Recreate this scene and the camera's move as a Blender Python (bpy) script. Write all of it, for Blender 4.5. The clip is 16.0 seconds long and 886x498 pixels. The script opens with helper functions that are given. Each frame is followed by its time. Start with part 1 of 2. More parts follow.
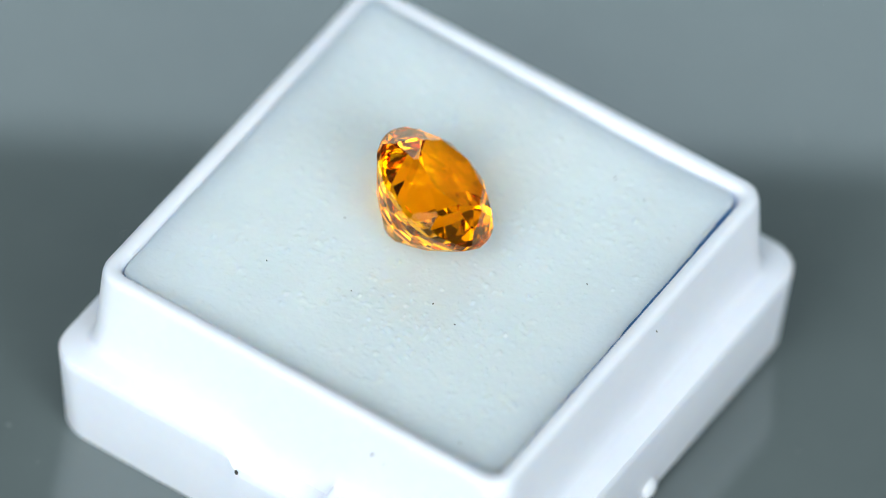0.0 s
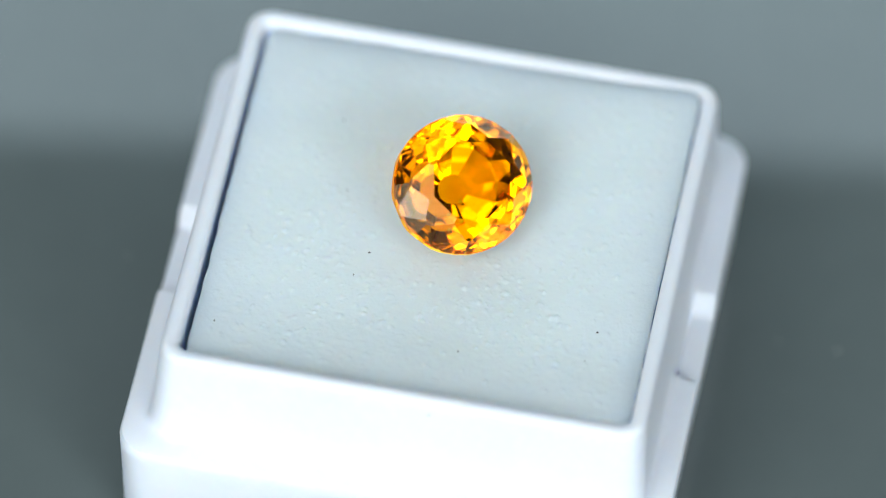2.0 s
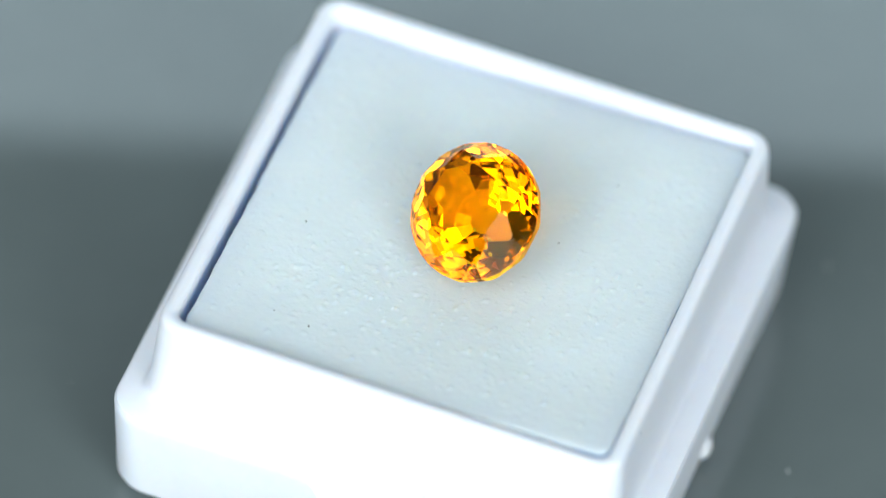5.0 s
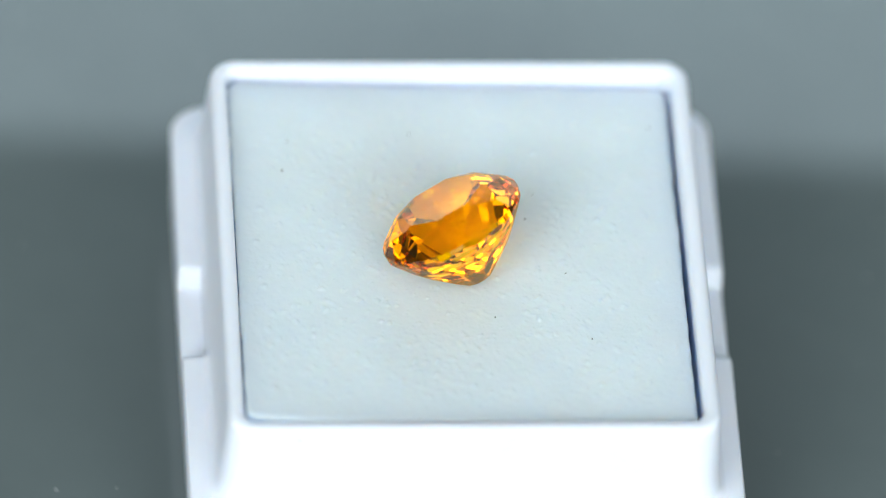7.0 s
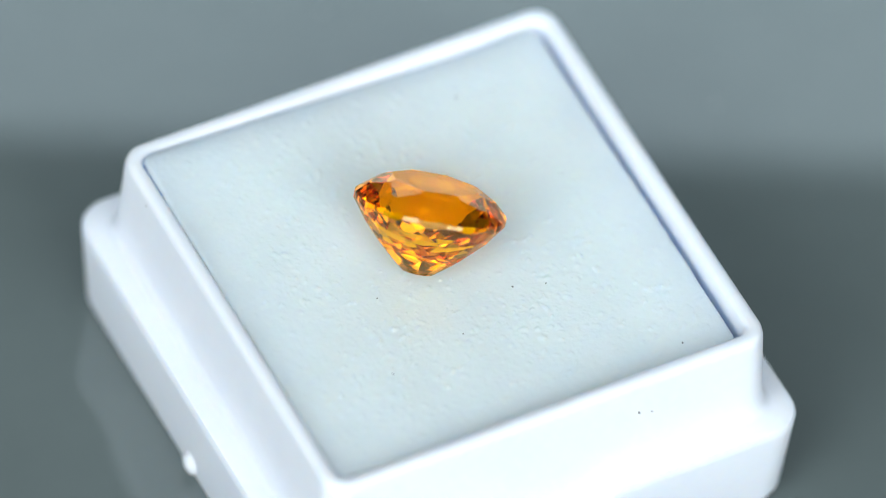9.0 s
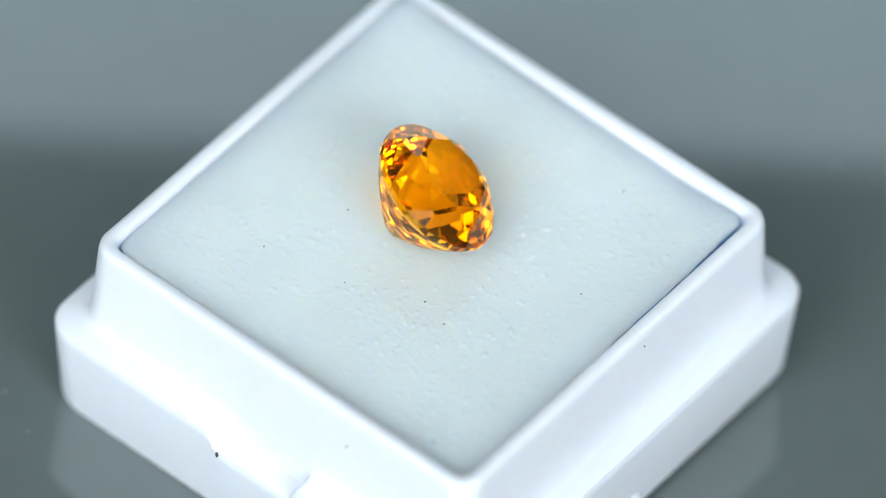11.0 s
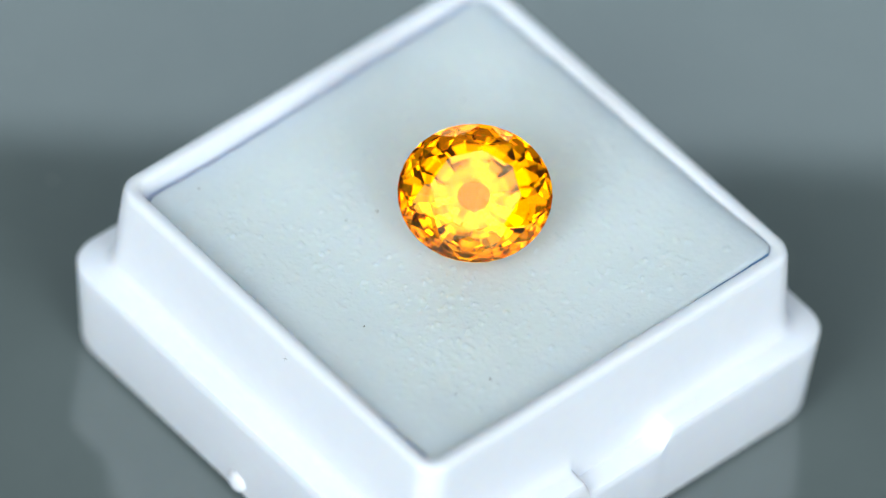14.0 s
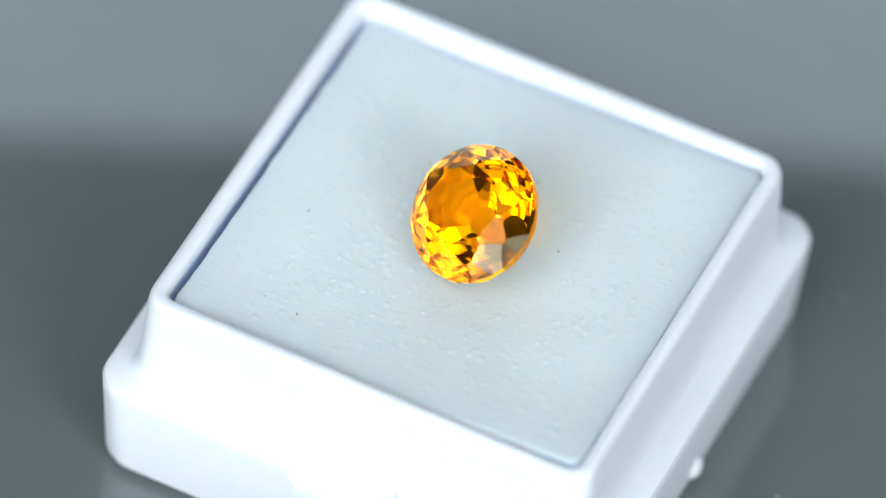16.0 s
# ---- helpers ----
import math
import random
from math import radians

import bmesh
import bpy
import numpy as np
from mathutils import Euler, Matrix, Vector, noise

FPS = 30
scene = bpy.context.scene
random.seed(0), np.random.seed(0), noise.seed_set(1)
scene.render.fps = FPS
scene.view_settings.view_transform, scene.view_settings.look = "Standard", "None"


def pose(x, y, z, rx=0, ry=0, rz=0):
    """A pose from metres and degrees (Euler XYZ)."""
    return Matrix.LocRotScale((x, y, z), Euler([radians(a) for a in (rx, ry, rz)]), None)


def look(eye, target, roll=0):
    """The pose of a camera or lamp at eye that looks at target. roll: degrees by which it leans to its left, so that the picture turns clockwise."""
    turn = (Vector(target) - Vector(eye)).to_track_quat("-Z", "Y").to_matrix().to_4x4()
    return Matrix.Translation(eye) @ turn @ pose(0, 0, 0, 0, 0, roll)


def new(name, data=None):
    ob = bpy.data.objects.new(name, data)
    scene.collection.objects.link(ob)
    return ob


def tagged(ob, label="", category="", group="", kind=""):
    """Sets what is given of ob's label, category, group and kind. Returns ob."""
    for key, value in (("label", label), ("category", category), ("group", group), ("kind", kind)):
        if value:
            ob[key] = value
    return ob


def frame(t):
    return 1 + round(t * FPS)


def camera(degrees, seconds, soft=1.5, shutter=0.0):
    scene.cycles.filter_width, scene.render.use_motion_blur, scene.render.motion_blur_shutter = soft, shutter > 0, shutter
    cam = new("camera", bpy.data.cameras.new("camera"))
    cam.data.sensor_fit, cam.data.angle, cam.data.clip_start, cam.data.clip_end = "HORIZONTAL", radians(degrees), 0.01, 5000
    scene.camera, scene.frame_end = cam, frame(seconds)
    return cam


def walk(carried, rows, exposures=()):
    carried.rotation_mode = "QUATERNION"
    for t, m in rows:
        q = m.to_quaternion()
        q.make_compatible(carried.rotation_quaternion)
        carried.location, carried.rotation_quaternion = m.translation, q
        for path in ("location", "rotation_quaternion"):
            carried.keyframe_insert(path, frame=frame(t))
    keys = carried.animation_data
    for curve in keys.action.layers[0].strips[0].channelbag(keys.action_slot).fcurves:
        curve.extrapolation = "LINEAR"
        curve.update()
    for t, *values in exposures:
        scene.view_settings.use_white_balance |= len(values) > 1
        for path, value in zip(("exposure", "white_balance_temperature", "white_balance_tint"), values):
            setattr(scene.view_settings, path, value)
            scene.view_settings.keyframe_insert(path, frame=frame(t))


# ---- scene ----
MM = 0.001

# camera: long lens, standing still, looking down at the turntable
TURN_START, TURN_RATE = -30.0, 33.25          # degrees, degrees a second (clockwise from above)
ELEVATION, ROLL, REACH = 49.03, 5.13, 0.558
cam = camera(5.613, 16.0, soft=1.0)
_e = radians(ELEVATION)
AXIS_EYE = Vector((0.0, -REACH * math.cos(_e), REACH * math.sin(_e)))
_aim = look(AXIS_EYE, (0, 0, 0), ROLL)
CAM_POSE = Matrix.Translation(_aim.to_3x3() @ Vector((-14.2 * 0.0349 * MM, -27.9 * 0.0349 * MM, 0))) @ _aim
cam.data.dof.use_dof = True
cam.data.dof.focus_distance = 0.5555
cam.data.dof.aperture_fstop = 14.0
walk(cam, [(0.0, CAM_POSE), (16.0, CAM_POSE)],
     [(0.0, -0.02), (1.0, -0.02), (2.0, -0.08), (2.5, -0.02), (3.0, 0.05), (4.0, 0.06), (5.5, 0.09), (6.0, 0.09), (7.0, 0.03), (7.5, -0.06), (8.5, 0.06), (10.5, 0.0), (12.0, -0.03), (13.0, -0.09), (14.5, -0.06), (15.5, -0.05), (16.0, 0.05)])

# levels, all from the foam's top
TABLE_Z, DISC_Z = -22.4 * MM, -14.45 * MM

# ---- light: two large softboxes in front, side by side, and a weaker one overhead, in a dim room ----
world = bpy.data.worlds.new("studio_air")
scene.world = world
world.use_nodes = True
world.node_tree.nodes["Background"].inputs[0].default_value = (0.55, 0.62, 0.7, 1)
world.node_tree.nodes["Background"].inputs[1].default_value = 0.05
scene.cycles.caustics_refractive = scene.cycles.caustics_reflective = True
scene.cycles.sample_clamp_indirect = 0
scene.cycles.diffuse_bounces = 8
scene.cycles.max_bounces, scene.cycles.glossy_bounces, scene.cycles.transmission_bounces = 24, 16, 24


def softbox(name, eye, target, width, height, watts, colour):
    lamp = bpy.data.lights.new(name, "AREA")
    lamp.shape, lamp.size, lamp.size_y = "RECTANGLE", width, height
    lamp.energy, lamp.color = watts, colour
    ob = new(name, lamp)
    ob.matrix_world = look(eye, target)
    return ob


COOL = (0.85, 0.955, 1.0)
softbox("left_softbox", (-0.50, -0.92, 0.71), (-0.50, 0, -0.05), 1.20, 1.70, 11.6, COOL)
softbox("right_softbox", (0.64, -1.06, 0.60), (0.64, -0.16, -0.18), 0.88, 1.25, 6.8, COOL)
softbox("overhead_softbox", (0.14, -0.66, 1.02), (0.0, 0, 0), 0.80, 0.52, 1.9, COOL)
# the hot middle of each diffuser
softbox("left_softbox_core", (-0.60, -0.89, 0.69), (-0.60, 0.03, -0.07), 0.60, 0.80, 8.8, COOL)
softbox("right_softbox_core", (0.72, -1.04, 0.55), (0.72, -0.14, -0.23), 0.62, 0.70, 9.2, COOL)


# ---- materials ----
def material(name, base, rough=0.5, **more):
    m = bpy.data.materials.new(name)
    m.use_nodes = True
    b = m.node_tree.nodes["Principled BSDF"]
    b.inputs["Base Color"].default_value = (*base, 1)
    b.inputs["Roughness"].default_value = rough
    for key, value in more.items():
        b.inputs[key.replace("_", " ")].default_value = value
    return m


def mottle(m, scale, low, high, bump=0.0, fine=0.0, distance=0.0001, rough=None):
    """Two scales of variation in colour, and a fine relief."""
    nt = m.node_tree
    b = nt.nodes["Principled BSDF"]
    co = nt.nodes.new("ShaderNodeTexCoord")
    n1, n2 = nt.nodes.new("ShaderNodeTexNoise"), nt.nodes.new("ShaderNodeTexNoise")
    n1.inputs["Scale"].default_value, n2.inputs["Scale"].default_value = scale, scale * 9
    n1.inputs["Detail"].default_value = n2.inputs["Detail"].default_value = 4
    mix = nt.nodes.new("ShaderNodeMath")
    mix.operation = "MULTIPLY_ADD"
    mix.inputs[1].default_value = 0.4
    ramp = nt.nodes.new("ShaderNodeValToRGB")
    ramp.color_ramp.elements[0].position, ramp.color_ramp.elements[1].position = 0.45, 0.95
    ramp.color_ramp.elements[0].color, ramp.color_ramp.elements[1].color = (*low, 1), (*high, 1)
    nt.links.new(co.outputs["Object"], n1.inputs["Vector"])
    nt.links.new(co.outputs["Object"], n2.inputs["Vector"])
    nt.links.new(n2.outputs[0], mix.inputs[0])
    nt.links.new(n1.outputs[0], mix.inputs[2])
    nt.links.new(mix.outputs[0], ramp.inputs[0])
    nt.links.new(ramp.outputs[0], b.inputs["Base Color"])
    if bump:
        bp = nt.nodes.new("ShaderNodeBump")
        bp.inputs["Strength"].default_value, bp.inputs["Distance"].default_value = bump, distance
        n3 = nt.nodes.new("ShaderNodeTexNoise")
        n3.inputs["Scale"].default_value, n3.inputs["Detail"].default_value = fine, 3
        nt.links.new(co.outputs["Object"], n3.inputs["Vector"])
        nt.links.new(n3.outputs[0], bp.inputs["Height"])
        nt.links.new(bp.outputs[0], b.inputs["Normal"])
    if rough:
        mr = nt.nodes.new("ShaderNodeMapRange")
        mr.inputs["To Min"].default_value, mr.inputs["To Max"].default_value = rough
        nt.links.new(n1.outputs[0], mr.inputs["Value"])
        nt.links.new(mr.outputs[0], b.inputs["Roughness"])
    return m


PLASTIC = mottle(material("white_moulded_plastic", (0.72, 0.735, 0.81), 0.48, Subsurface_Weight=0.5, Subsurface_Scale=0.0012, Subsurface_Radius=(0.7, 0.85, 1.0)), 120, (0.78, 0.795, 0.86), (0.82, 0.835, 0.90), 0.06, 900, 0.00004, (0.42, 0.58))
FOAM = mottle(material("white_foam", (0.6, 0.65, 0.67), 0.7, Subsurface_Weight=0.9, Subsurface_Scale=0.006, Subsurface_Radius=(1.0, 0.85, 0.7)), 260, (0.70, 0.77, 0.78), (0.745, 0.815, 0.825), 0.6, 2600, 0.00010)
ACRYLIC = mottle(material("dark_grey_acrylic", (0.06, 0.075, 0.075), 0.06, IOR=1.8), 30, (0.114, 0.137, 0.136), (0.129, 0.154, 0.152), 0.0, 0, 0, (0.05, 0.09))
PANEL = material("glowing_diffuser", (0.8, 0.8, 0.8), 0.6)
PANEL.node_tree.nodes["Principled BSDF"].inputs["Emission Color"].default_value = (0.52, 0.86, 1.10, 1)
PANEL.node_tree.nodes["Principled BSDF"].inputs["Emission Strength"].default_value = 0.61
TABLE = mottle(material("grey_laminate", (0.2, 0.2, 0.2), 0.4), 12, (0.16, 0.17, 0.17), (0.22, 0.22, 0.22))
WALL = mottle(material("dark_wall_paint", (0.11, 0.11, 0.115), 0.8), 3, (0.095, 0.098, 0.1), (0.12, 0.122, 0.125), 0.1, 60, 0.001)
# unseen ceiling, paler than the walls to fill the stone's dark facets
CEILING = mottle(material("pale_bounce_ceiling", (0.42, 0.42, 0.42), 0.8), 3, (0.40, 0.41, 0.41), (0.45, 0.45, 0.45))
FOAM_SIDE = mottle(material("blue_foam_side", (0.1, 0.3, 0.75), 0.8), 300, (0.08, 0.25, 0.50), (0.11, 0.31, 0.58))
DUST = material("pale_dust", (0.3, 0.31, 0.31), 0.9)
SPECK = material("dark_dust", (0.05, 0.045, 0.04), 0.8)


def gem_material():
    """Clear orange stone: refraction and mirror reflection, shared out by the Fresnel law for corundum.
    The refraction's red is set above 1: glow painted into its colour, so red leaves stronger than it went in."""
    m = bpy.data.materials.new("orange_sapphire")
    m.use_nodes = True
    nt = m.node_tree
    nt.nodes.remove(nt.nodes["Principled BSDF"])
    out = nt.nodes["Material Output"]
    inner, outer = nt.nodes.new("ShaderNodeBsdfRefraction"), nt.nodes.new("ShaderNodeBsdfGlossy")
    inner.inputs["IOR"].default_value = 1.76
    inner.inputs["Roughness"].default_value = outer.inputs["Roughness"].default_value = 0.0
    # red above 1 is painted-in glow that brightens the stone's orange windows
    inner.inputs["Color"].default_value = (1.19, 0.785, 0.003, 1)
    outer.inputs["Color"].default_value = (0.92, 0.76, 0.52, 1)
    share, mix = nt.nodes.new("ShaderNodeFresnel"), nt.nodes.new("ShaderNodeMixShader")
    share.inputs["IOR"].default_value = 1.76
    nt.links.new(share.outputs[0], mix.inputs[0])
    nt.links.new(inner.outputs[0], mix.inputs[1])
    nt.links.new(outer.outputs[0], mix.inputs[2])
    nt.links.new(mix.outputs[0], out.inputs["Surface"])
    return m


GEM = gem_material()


# ---- building helpers ----
def part(name, bm, mat, parent=None, label="", smooth=False, closed=True):
    me = bpy.data.meshes.new(name)
    if closed:
        bmesh.ops.recalc_face_normals(bm, faces=bm.faces)
    bm.to_mesh(me)
    bm.free()
    me.materials.append(mat)
    if smooth:
        me.polygons.foreach_set("use_smooth", [True] * len(me.polygons))
    ob = new(name, me)
    if parent:
        ob.parent = parent
    if label:
        ob["label"] = label
    return ob


def slab(x0, x1, y0, y1, z0, z1, bevel=0.0):
    bm = bmesh.new()
    bmesh.ops.create_cube(bm, size=1, matrix=Matrix.LocRotScale(((x0 + x1) / 2, (y0 + y1) / 2, (z0 + z1) / 2), None, (x1 - x0, y1 - y0, z1 - z0)))
    if bevel:
        bmesh.ops.bevel(bm, geom=bm.edges[:], offset=bevel, segments=2, affect="EDGES", profile=0.5)
    return bm


def outline(half, radius, steps=8, side=28):
    """A rounded square, the same number of points whatever its size; also how far along its side each point lies."""
    pts = []
    flat = half - radius
    for k in range(4):
        turn = k * math.pi / 2
        c, s = math.cos(turn), math.sin(turn)
        loop = [(half, -flat + 2 * flat * i / side) for i in range(side)]
        loop += [(flat + radius * math.cos(a), flat + radius * math.sin(a)) for a in [math.pi / 2 * i / steps for i in range(steps)]]
        pts += [(c * x - s * y, s * x + c * y, k, y if i < side else 99) for i, (x, y) in enumerate(loop)]
    return pts


# ---- the room, the table, the turntable, the card ----
def room():
    for name, b in (("floor", (-1.5, 1.5, -1.9, 1.4, -0.80, -0.75)), ("ceiling", (-1.5, 1.5, -1.9, 1.4, 1.70, 1.75)),
                    ("wall_north", (-1.5, 1.5, 1.4, 1.5, -0.80, 1.75)), ("wall_south", (-1.5, 1.5, -2.0, -1.9, -0.80, 1.75)),
                    ("wall_east", (1.5, 1.6, -2.0, 1.5, -0.80, 1.75)), ("wall_west", (-1.6, -1.5, -2.0, 1.5, -0.80, 1.75))):
        tagged(part(name, slab(*b), CEILING if name == "ceiling" else WALL), "plain pale grey ceiling, unseen, added to bounce light onto the stone" if name == "ceiling" else "plain dark grey painted surface closing the studio", "ceiling" if name == "ceiling" else "floor" if name == "floor" else "wall", kind="structure")


def table():
    t = tagged(new("table"), "grey laminate work table under the turntable", "table")
    part("tabletop", slab(-0.6, 0.6, -0.35, 0.45, TABLE_Z - 0.03, TABLE_Z, 0.002), TABLE, t)
    for x in (-0.55, 0.55):
        for y in (-0.30, 0.40):
            part("leg", slab(x - 0.02, x + 0.02, y - 0.02, y + 0.02, -0.75, TABLE_Z - 0.03), TABLE, t)


def lathe(profile, n=96):
    bm = bmesh.new()
    rings = [[bm.verts.new((r * math.cos(2 * math.pi * i / n), r * math.sin(2 * math.pi * i / n), z)) for i in range(n)] for r, z in profile]
    for a, b in zip(rings, rings[1:]):
        for i in range(n):
            bm.faces.new((a[i], a[(i + 1) % n], b[(i + 1) % n], b[i]))
    bm.faces.new(rings[0])
    bm.faces.new(rings[-1])
    return bm


def turntable():
    t = tagged(new("turntable"), "dark grey glossy acrylic turntable disc", "turntable")
    part("disc", lathe([(58 * MM, DISC_Z - 5 * MM), (59.5 * MM, DISC_Z - 4.5 * MM), (60 * MM, DISC_Z - 4 * MM), (60 * MM, DISC_Z - 1 * MM), (59.7 * MM, DISC_Z - 0.3 * MM), (59 * MM, DISC_Z)]), ACRYLIC, t)
    part("foot", lathe([(40 * MM, TABLE_Z), (40 * MM, DISC_Z - 5 * MM)]), TABLE, t)
    rnd = random.Random(11)
    bm = bmesh.new()
    for i in range(45):
        a, r = rnd.uniform(0, 6.28), math.sqrt(rnd.uniform(0.15, 0.9)) * 55 * MM
        d = rnd.choice((0.05, 0.07, 0.12)) * MM
        bmesh.ops.create_icosphere(bm, subdivisions=1, radius=d, matrix=Matrix.LocRotScale((r * math.cos(a), r * math.sin(a), DISC_Z + 0.3 * d), Euler((a, r * 999, i)), (1.6, 1, 0.6)))
    tagged(part("dust", bm, DUST, t, "pale grains of dust"), kind="stuff")
    return t


def light_panel():
    """A small diffused light panel behind the turntable; the disc mirrors its lower part."""
    c = tagged(new("light_panel"), "small white glowing light panel standing behind the turntable", "light panel")
    w, h = 0.038, PANEL_TOP - TABLE_Z
    part("housing", slab(-w - 0.004, w + 0.004, 0.003, 0.012, 0, h + 0.003, 0.001), TABLE, c)
    part("diffuser", slab(-w, w, 0, 0.0028, 0.004, h, 0.0004), PANEL, c, "softly glowing white diffuser")
    c.matrix_world = pose(0, 0.066, TABLE_Z, 0, 0, 4.2)
    return c


PANEL_TOP = 37.8 * MM

room()
table()
DISC = turntable()
light_panel()

# ---- the box ----
CX, CY = -0.92 * MM, -0.64 * MM                  # the box stands a little off the turntable's axis


def notch(k, y):
    """Depth of the finger scoop in the ledge of two opposite sides."""
    if k not in NOTCH_SIDES or y == 99:
        return 0.0
    y = y / MM * (1 if k == 1 else -1)
    if y < -3.6 or y > 3.6:
        return 0.0
    d = min(1.0, (y + 3.6) / 0.55, (3.6 - y) / 0.95)
    return d * d * (3 - 2 * d)


NOTCH_SIDES = (1, 3)


def box():
    b = tagged(new("gem_box"), "white moulded plastic gem box base with stepped ledge", "box")
    rows = [(16.0, 1.9, -14.3, 0), (16.5, 2.0, -14.12, 0), (16.74, 2.1, -13.5, 0), (17.09, 2.15, -7.6, 0.9),
            (17.13, 2.15, -7.0, 1), (17.01, 2.1, -6.72, 1), (16.72, 2.05, -6.6, 1), (15.98, 1.95, -6.58, 1), (15.68, 1.85, -6.48, 1),
            (15.5, 1.78, -6.2, 0), (15.39, 1.72, -5.7, 0), (15.08, 1.55, -0.35, 0), (15.0, 1.5, 0.0, 0), (14.85, 1.4, 0.2, 0),
            (14.6, 1.25, 0.25, 0), (14.3, 1.0, 0.22, 0), (14.1, 0.85, 0.1, 0), (14.03, 0.8, -0.1, 0), (13.9, 0.75, -9.0, 0)]
    bm = bmesh.new()
    rings = []
    for half, radius, z, w in rows:
        ring = []
        for x, y, k, s in outline(half * MM, radius * MM, 8, 130):
            d = notch(k, s) * w
            ring.append(bm.verts.new((CX + x, CY + y, z * MM - 1.3 * MM * d)))
        rings.append(ring)
    n = len(rings[0])
    for a, c in zip(rings, rings[1:]):
        for i in range(n):
            bm.faces.new((a[i], a[(i + 1) % n], c[(i + 1) % n], c[i]))
    bm.faces.new(rings[0])
    bm.faces.new(rings[-1])
    body = part("body", bm, PLASTIC, b, smooth=True)
    body.data.set_sharp_from_angle(angle=radians(42))
    for sx in (-1, 1):
        bm = bmesh.new()
        bmesh.ops.create_uvsphere(bm, u_segments=16, v_segments=10, radius=1, matrix=Matrix.LocRotScale((CX + sx * 16.8 * MM, CY, -12.8 * MM), None, (0.45 * MM, 0.8 * MM, 0.8 * MM)))
        part("nub", bm, PLASTIC, b, smooth=True)
    for x, y, z, r in ((-3.53, -17.83, -8.2, 0.14), (5.0, -15.85, -2.3, 0.10), (5.9, -15.9, -2.6, 0.05), (14.4, 1.26, -0.6, 0.06), (-16.0, 10.1, -0.5, 0.06), (8.1, 14.75, -6.3, 0.06)):
        speck(x, y, z, r, b)
    return b


def smooth(v, low, high):
    v = min(1.0, max(0.0, (v - low) / (high - low)))
    return v * v * (3 - 2 * v)


def foam_height(x, y):
    """The foam lies askew in its box, deeper towards one side, turned up at two edges, and gives way a little under the stone."""
    dip = math.hypot(x - GEM_X, y - GEM_Y) / (5.5 * MM)
    lift = 0.42 * MM * smooth((x - CX) / MM, 7.5, 13.5) + 0.20 * MM * smooth((y - CY) / MM, 8.0, 13.5)
    return -0.58 * MM - 0.040 * (x - CX) + 0.016 * (y - CY) + lift - 0.50 * MM * math.exp(-dip * dip)


def crumbs():
    """The height of the crumbs and blisters that stand up from the foam's face: soft lumps, in patches and strewn."""
    rnd = random.Random(5)
    cells = {}
    for i in range(1500):
        if i % 2 == 0:
            x, y = rnd.uniform(-13, 13), rnd.uniform(-13, 13)
        else:
            u = clusters[rnd.randrange(len(clusters))]
            x, y = rnd.gauss(u[0], 1.9), rnd.gauss(u[1], 1.9)
        if max(abs(x), abs(y)) > 13:
            continue
        r = rnd.choice((0.07, 0.08, 0.10, 0.12, 0.15)) * rnd.uniform(0.85, 1.2)
        lump = (x + CX / MM, y + CY / MM, r, rnd.uniform(0.24, 0.70) * r, rnd.uniform(0, 3.14), rnd.uniform(1.0, 1.4))
        for cx in range(math.floor(lump[0] - 0.8), math.floor(lump[0] + 0.8) + 1):
            for cy in range(math.floor(lump[1] - 0.8), math.floor(lump[1] + 0.8) + 1):
                cells.setdefault((cx, cy), []).append(lump)

    def height(x, y):
        x, y = x / MM, y / MM
        h = 0.008 * noise.noise((x * 0.9, y * 0.9, 7.3)) + 0.004 * noise.noise((x * 2.6, y * 2.6, 2.2))
        for lx, ly, r, top, turn, long in cells.get((math.floor(x), math.floor(y)), ()):
            dx, dy = x - lx, y - ly
            u, v = (dx * math.cos(turn) + dy * math.sin(turn)) / (r * long), (dy * math.cos(turn) - dx * math.sin(turn)) / r
            if u * u + v * v < 6:
                h += top * math.exp(-(u * u + v * v))
        return h * MM
    return height


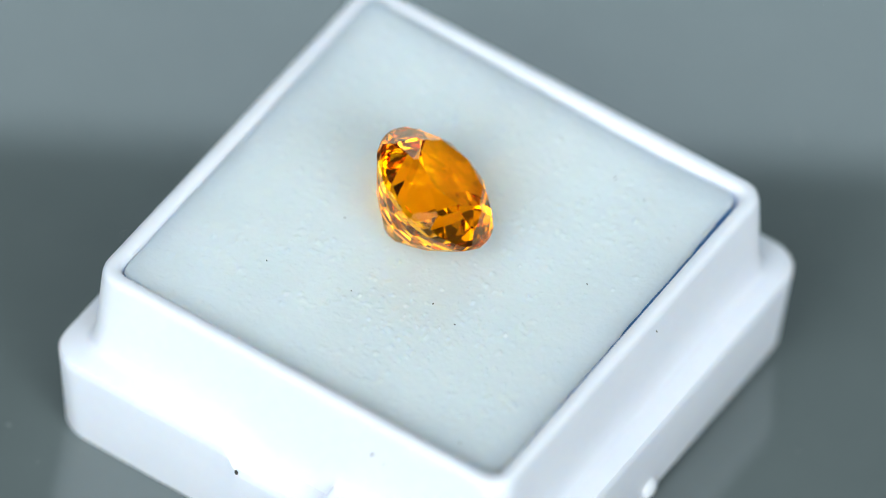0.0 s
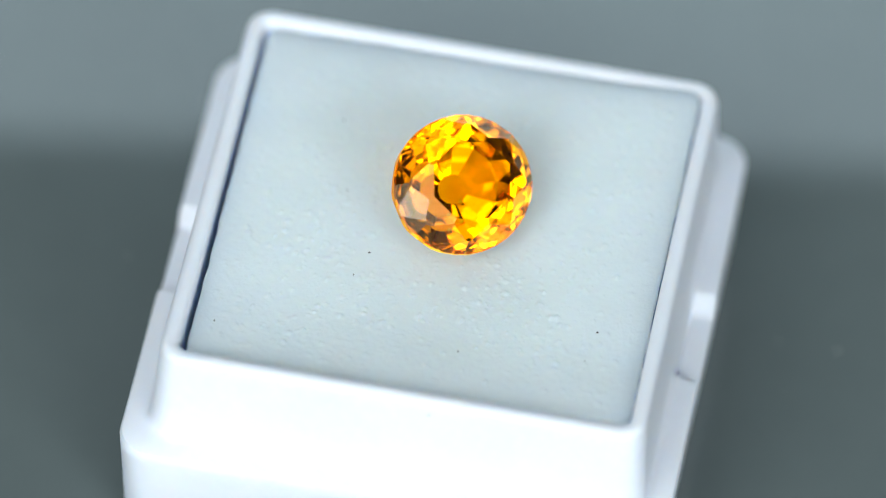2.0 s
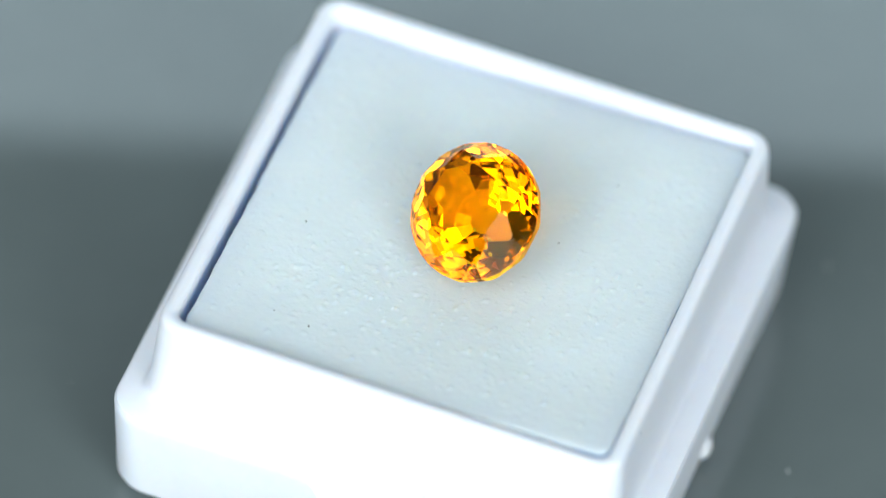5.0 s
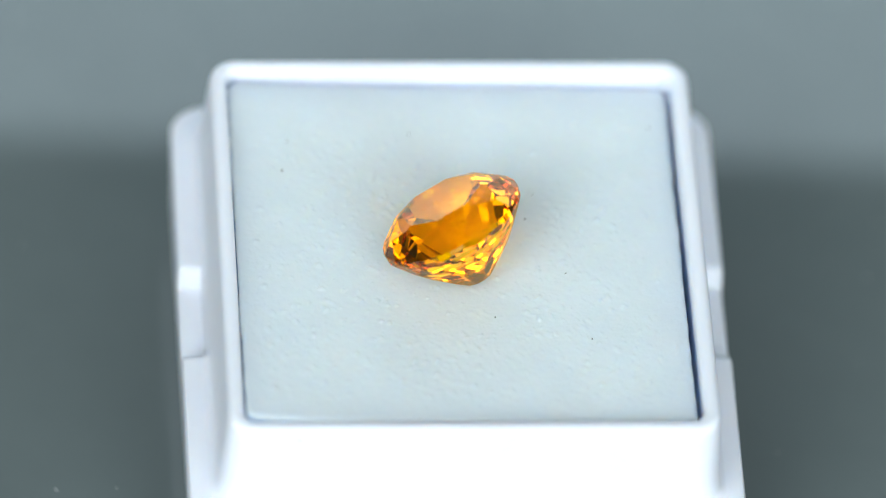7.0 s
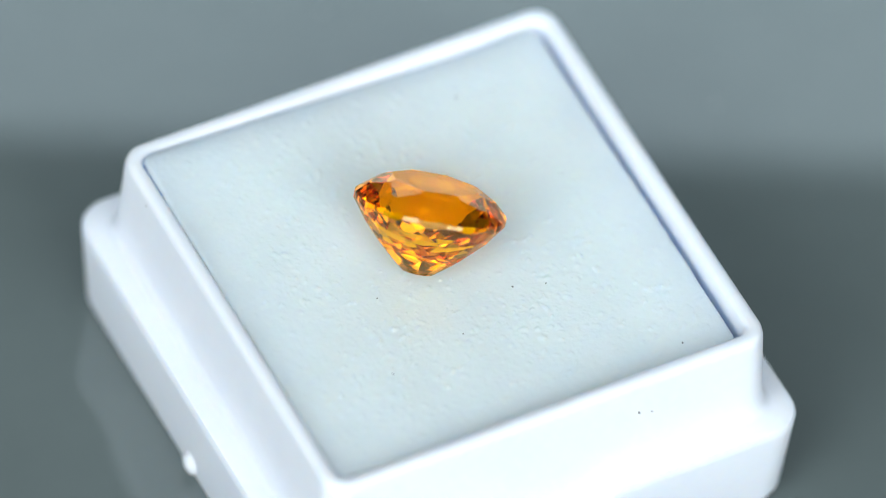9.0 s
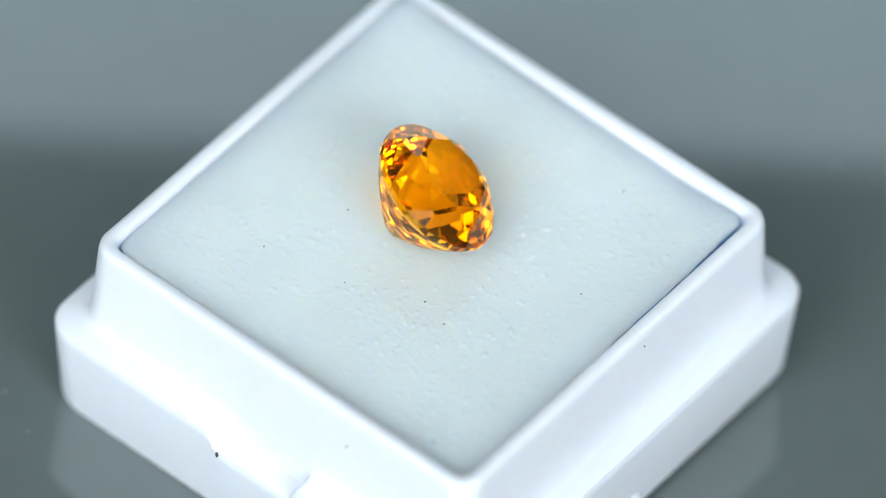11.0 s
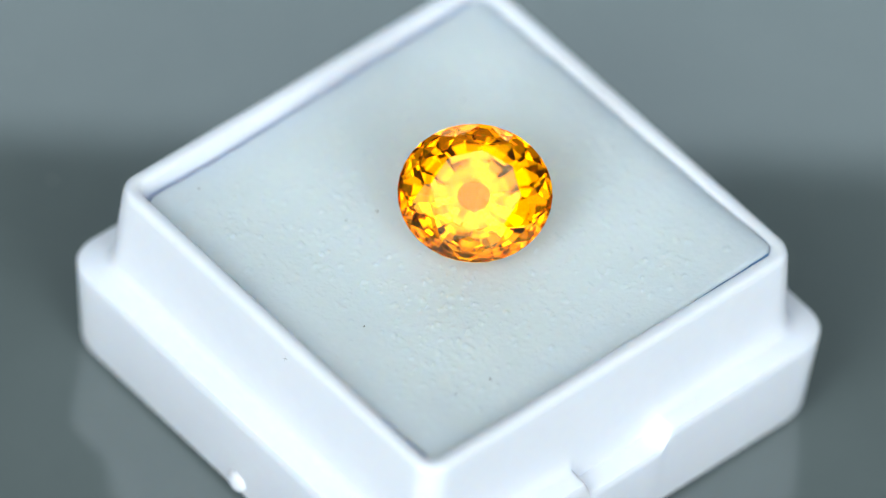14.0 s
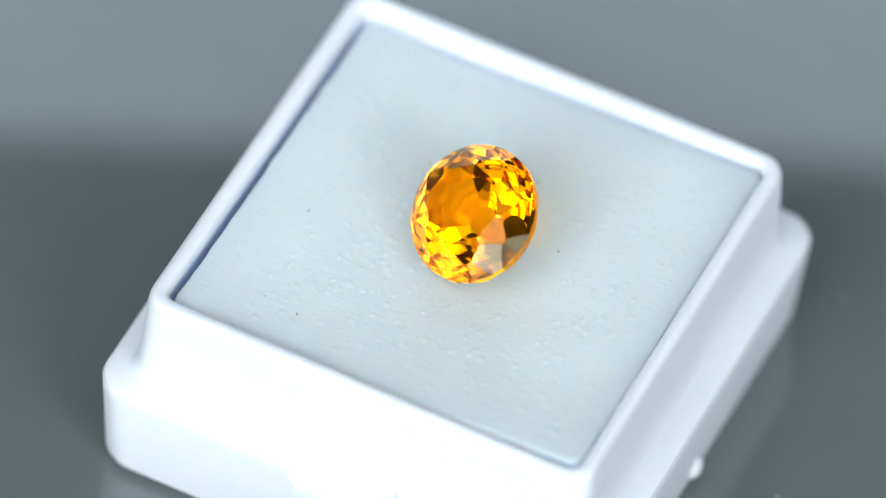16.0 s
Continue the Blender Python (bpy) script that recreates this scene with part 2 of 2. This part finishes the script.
def foam():
    f = tagged(new("foam_insert"), "pale white foam pad lying slightly tilted in the box", "foam pad")
    bm = bmesh.new()
    rings = []
    grain = crumbs()
    sizes = [(13.55, 0.7, -8.9), (13.80, 0.7, -0.30), (13.74, 0.7, -0.08), (13.6, 0.65, -0.01)] + [(13.45 - 0.056 * i, 0.6 - 0.0025 * i, 0.0) for i in range(232)]
    for half, radius, z in sizes:
        ring = []
        for x, y, k, s in outline(half * MM, min(radius, half * 0.3) * MM, 5, 236):
            wob = 0.07 * MM * noise.noise((x * 900, y * 900, 3.1)) + 0.03 * MM * noise.noise((x * 3500, y * 3500, 1.7)) if half > 13.5 else 0
            x, y = x + CX - 0.20 * MM - 0.06 * MM * smooth(x / MM, 8, 13.5) + (wob if k in (0, 2) else 0), y + CY + 0.15 * MM + (wob if k in (1, 3) else 0)
            ring.append(bm.verts.new((x, y, z * MM + (foam_height(x, y) + (grain(x, y) if z == 0 else 0) if z > -1 else 0))))
        rings.append(ring)
    n = len(rings[0])
    for a, c in zip(rings, rings[1:]):
        for i in range(n):
            face = bm.faces.new((a[i], a[(i + 1) % n], c[(i + 1) % n], c[i]))
            face.material_index = 1 if a is rings[0] else 0
    bm.faces.new(rings[0])
    bm.faces.new(rings[-1])
    part("pad", bm, FOAM, f, smooth=True).data.materials.append(FOAM_SIDE)

    for x, y, r in ((1.9, -4.75, 0.07), (-8.13, -8.24, 0.06), (-2.67, -6.99, 0.06), (3.91, -5.35, 0.05), (8.75, 2.07, 0.07), (7.95, 9.77, 0.05),
                    (-6.28, -2.4, 0.06), (5.54, 10.16, 0.07), (9.43, -13.0, 0.07)):
        speck(x, y, foam_height(x * MM, y * MM) / MM + 0.3 * r, r, f)
    return f


def speck(x, y, z, r, parent):
    """A grain of dark dust: a small crooked lump."""
    bm = bmesh.new()
    bmesh.ops.create_icosphere(bm, subdivisions=1, radius=r * MM)
    for v in bm.verts:
        v.co *= 1 + 0.5 * noise.noise(v.co * 20000 + Vector((x, y, z)))
    bm.transform(pose(x * MM, y * MM, z * MM, 20 * x, 35 * y, 50 * x) @ Matrix.Diagonal((1.5, 0.8, 0.7, 1)))
    return part("speck", bm, SPECK, parent, "dark grain of dust")


clusters = [(2, -7), (-5, -6), (7, -3), (-9, 2), (8, 7), (0, 9), (-7, 9), (10, -9), (-10, -9), (4, 4)]
GEM_AZIMUTH, GEM_TILT = 48.0, 36.0
GEM_X, GEM_Y = -1.47 * MM, 0.28 * MM


# ---- the gem ----
def gem():
    """An oval mixed cut: brilliant crown, stepped pavilion, cut plane by plane out of a block."""
    faces = []
    for axis in range(3):
        for sign in (-1, 1):
            u, v = Vector(), Vector()
            u[(axis + 1) % 3], v[(axis + 2) % 3] = 2, 2
            n = Vector()
            n[axis] = 2 * sign
            faces.append([n + u + v, n - u + v, n - u - v, n + u - v])

    def cut(normal, d):
        """Keep what lies inside one plane, and close the cut with a flat facet."""
        kept, rim = [], []
        for poly in faces:
            out = []
            for p, q in zip(poly, poly[1:] + poly[:1]):
                hp, hq = p.dot(normal) - d, q.dot(normal) - d
                if hp <= 1e-9:
                    out.append(p)
                if hp * hq < -1e-18:
                    m = p + (q - p) * (hp / (hp - hq))
                    out.append(m)
                    rim.append(m)
            if len(out) > 2:
                kept.append(out)
        faces[:] = kept
        if len(rim) > 2:
            mid = sum(rim, Vector()) / len(rim)
            u = (rim[0] - mid).normalized()
            v = normal.cross(u)
            rim.sort(key=lambda p: math.atan2((p - mid).dot(v), (p - mid).dot(u)))
            loop = [p for p, q in zip(rim, rim[-1:] + rim[:-1]) if (p - q).length > 1e-6]
            if len(loop) > 2:
                faces.append(loop)

    def row(count, slope, r, z, phase=0.0):
        """Facets through radius r at height z, sloping by that many degrees from the girdle's plane."""
        for i in range(count):
            a = 2 * math.pi * (i + phase) / count
            s, c = math.sin(radians(slope)), math.cos(radians(slope))
            nrm = Vector((math.cos(a) * s, math.sin(a) * s, math.copysign(c, z) if z else 0))
            cut(nrm, r * s + abs(z) * c)

    row(32, 90, 1.0, 0)
    cut(Vector((0, 0, 1)), 0.33)
    row(8, 38.5, 1.005, 0.03)
    row(16, 45, 0.998, 0.03, 0.5)
    row(8, 24, 0.66, 0.28, 0.5)
    row(12, 56.5, 1.0, -0.03)
    row(12, 51, 0.87, -0.223, 0.5)
    row(12, 46.5, 0.72, -0.408)
    row(12, 43, 0.57, -0.566)
    row(12, 40.5, 0.40, -0.7245)
    cut(Vector((0, 0, -1)), 0.885)
    # size, then lay it on its pavilion
    tilt = Matrix.Rotation(radians(GEM_AZIMUTH), 4, "Z") @ Matrix.Rotation(radians(GEM_TILT), 4, "Y")
    place = Matrix.Translation((GEM_X, GEM_Y, 0)) @ tilt @ Matrix.Diagonal((4.27 * MM, 4.76 * MM, 4.7 * MM, 1)) @ Matrix.Rotation(radians(-5), 4, "Z")
    rise = max(foam_height(*(place @ p).xy) - (place @ p).z for poly in faces for p in poly)
    place = Matrix.Translation((0, 0, rise - 0.004 * MM)) @ place
    g = tagged(new("gemstone"), "faceted oval orange sapphire lying tilted on the foam", "gemstone")
    groups = {"table_facet": [], "crown": [], "girdle": [], "pavilion": []}
    for poly in faces:
        mid = sum(poly, Vector()) / len(poly)
        n = Vector()
        for p, q in zip(poly, poly[1:] + poly[:1]):
            n += (p - mid).cross(q - mid)
        n.normalize()
        if n.dot(mid) < 0:
            poly, n = poly[::-1], -n
        kind = "table_facet" if n.z > 0.99 else "crown" if n.z > 0.05 else "girdle" if n.z > -0.05 else "pavilion"
        groups[kind].append(poly)
    for kind, polys in groups.items():
        bm = bmesh.new()
        for poly in polys:
            loop = [place @ p for p, q in zip(poly, poly[-1:] + poly[:-1]) if (p - q).length > 1e-6]
            if len(loop) > 2:
                bm.faces.new([bm.verts.new(p) for p in loop])
        bmesh.ops.remove_doubles(bm, verts=bm.verts, dist=1.5e-7)
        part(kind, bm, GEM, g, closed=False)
    return g


BOX, PAD, STONE = box(), foam(), gem()


# the box does not sit quite level on the disc
LEAN = pose(0, 0, 0, 0.60, -0.74, 0)


# ---- motion: all that stands on the disc turns with it ----
def motions():
    turns = [(0.5 * i, pose(0, 0, 0, 0, 0, TURN_START - TURN_RATE * 0.5 * i)) for i in range(33)]
    walk(DISC, turns)
    for thing in (BOX, PAD, STONE):
        walk(thing, [(t, m @ LEAN) for t, m in turns])


motions()
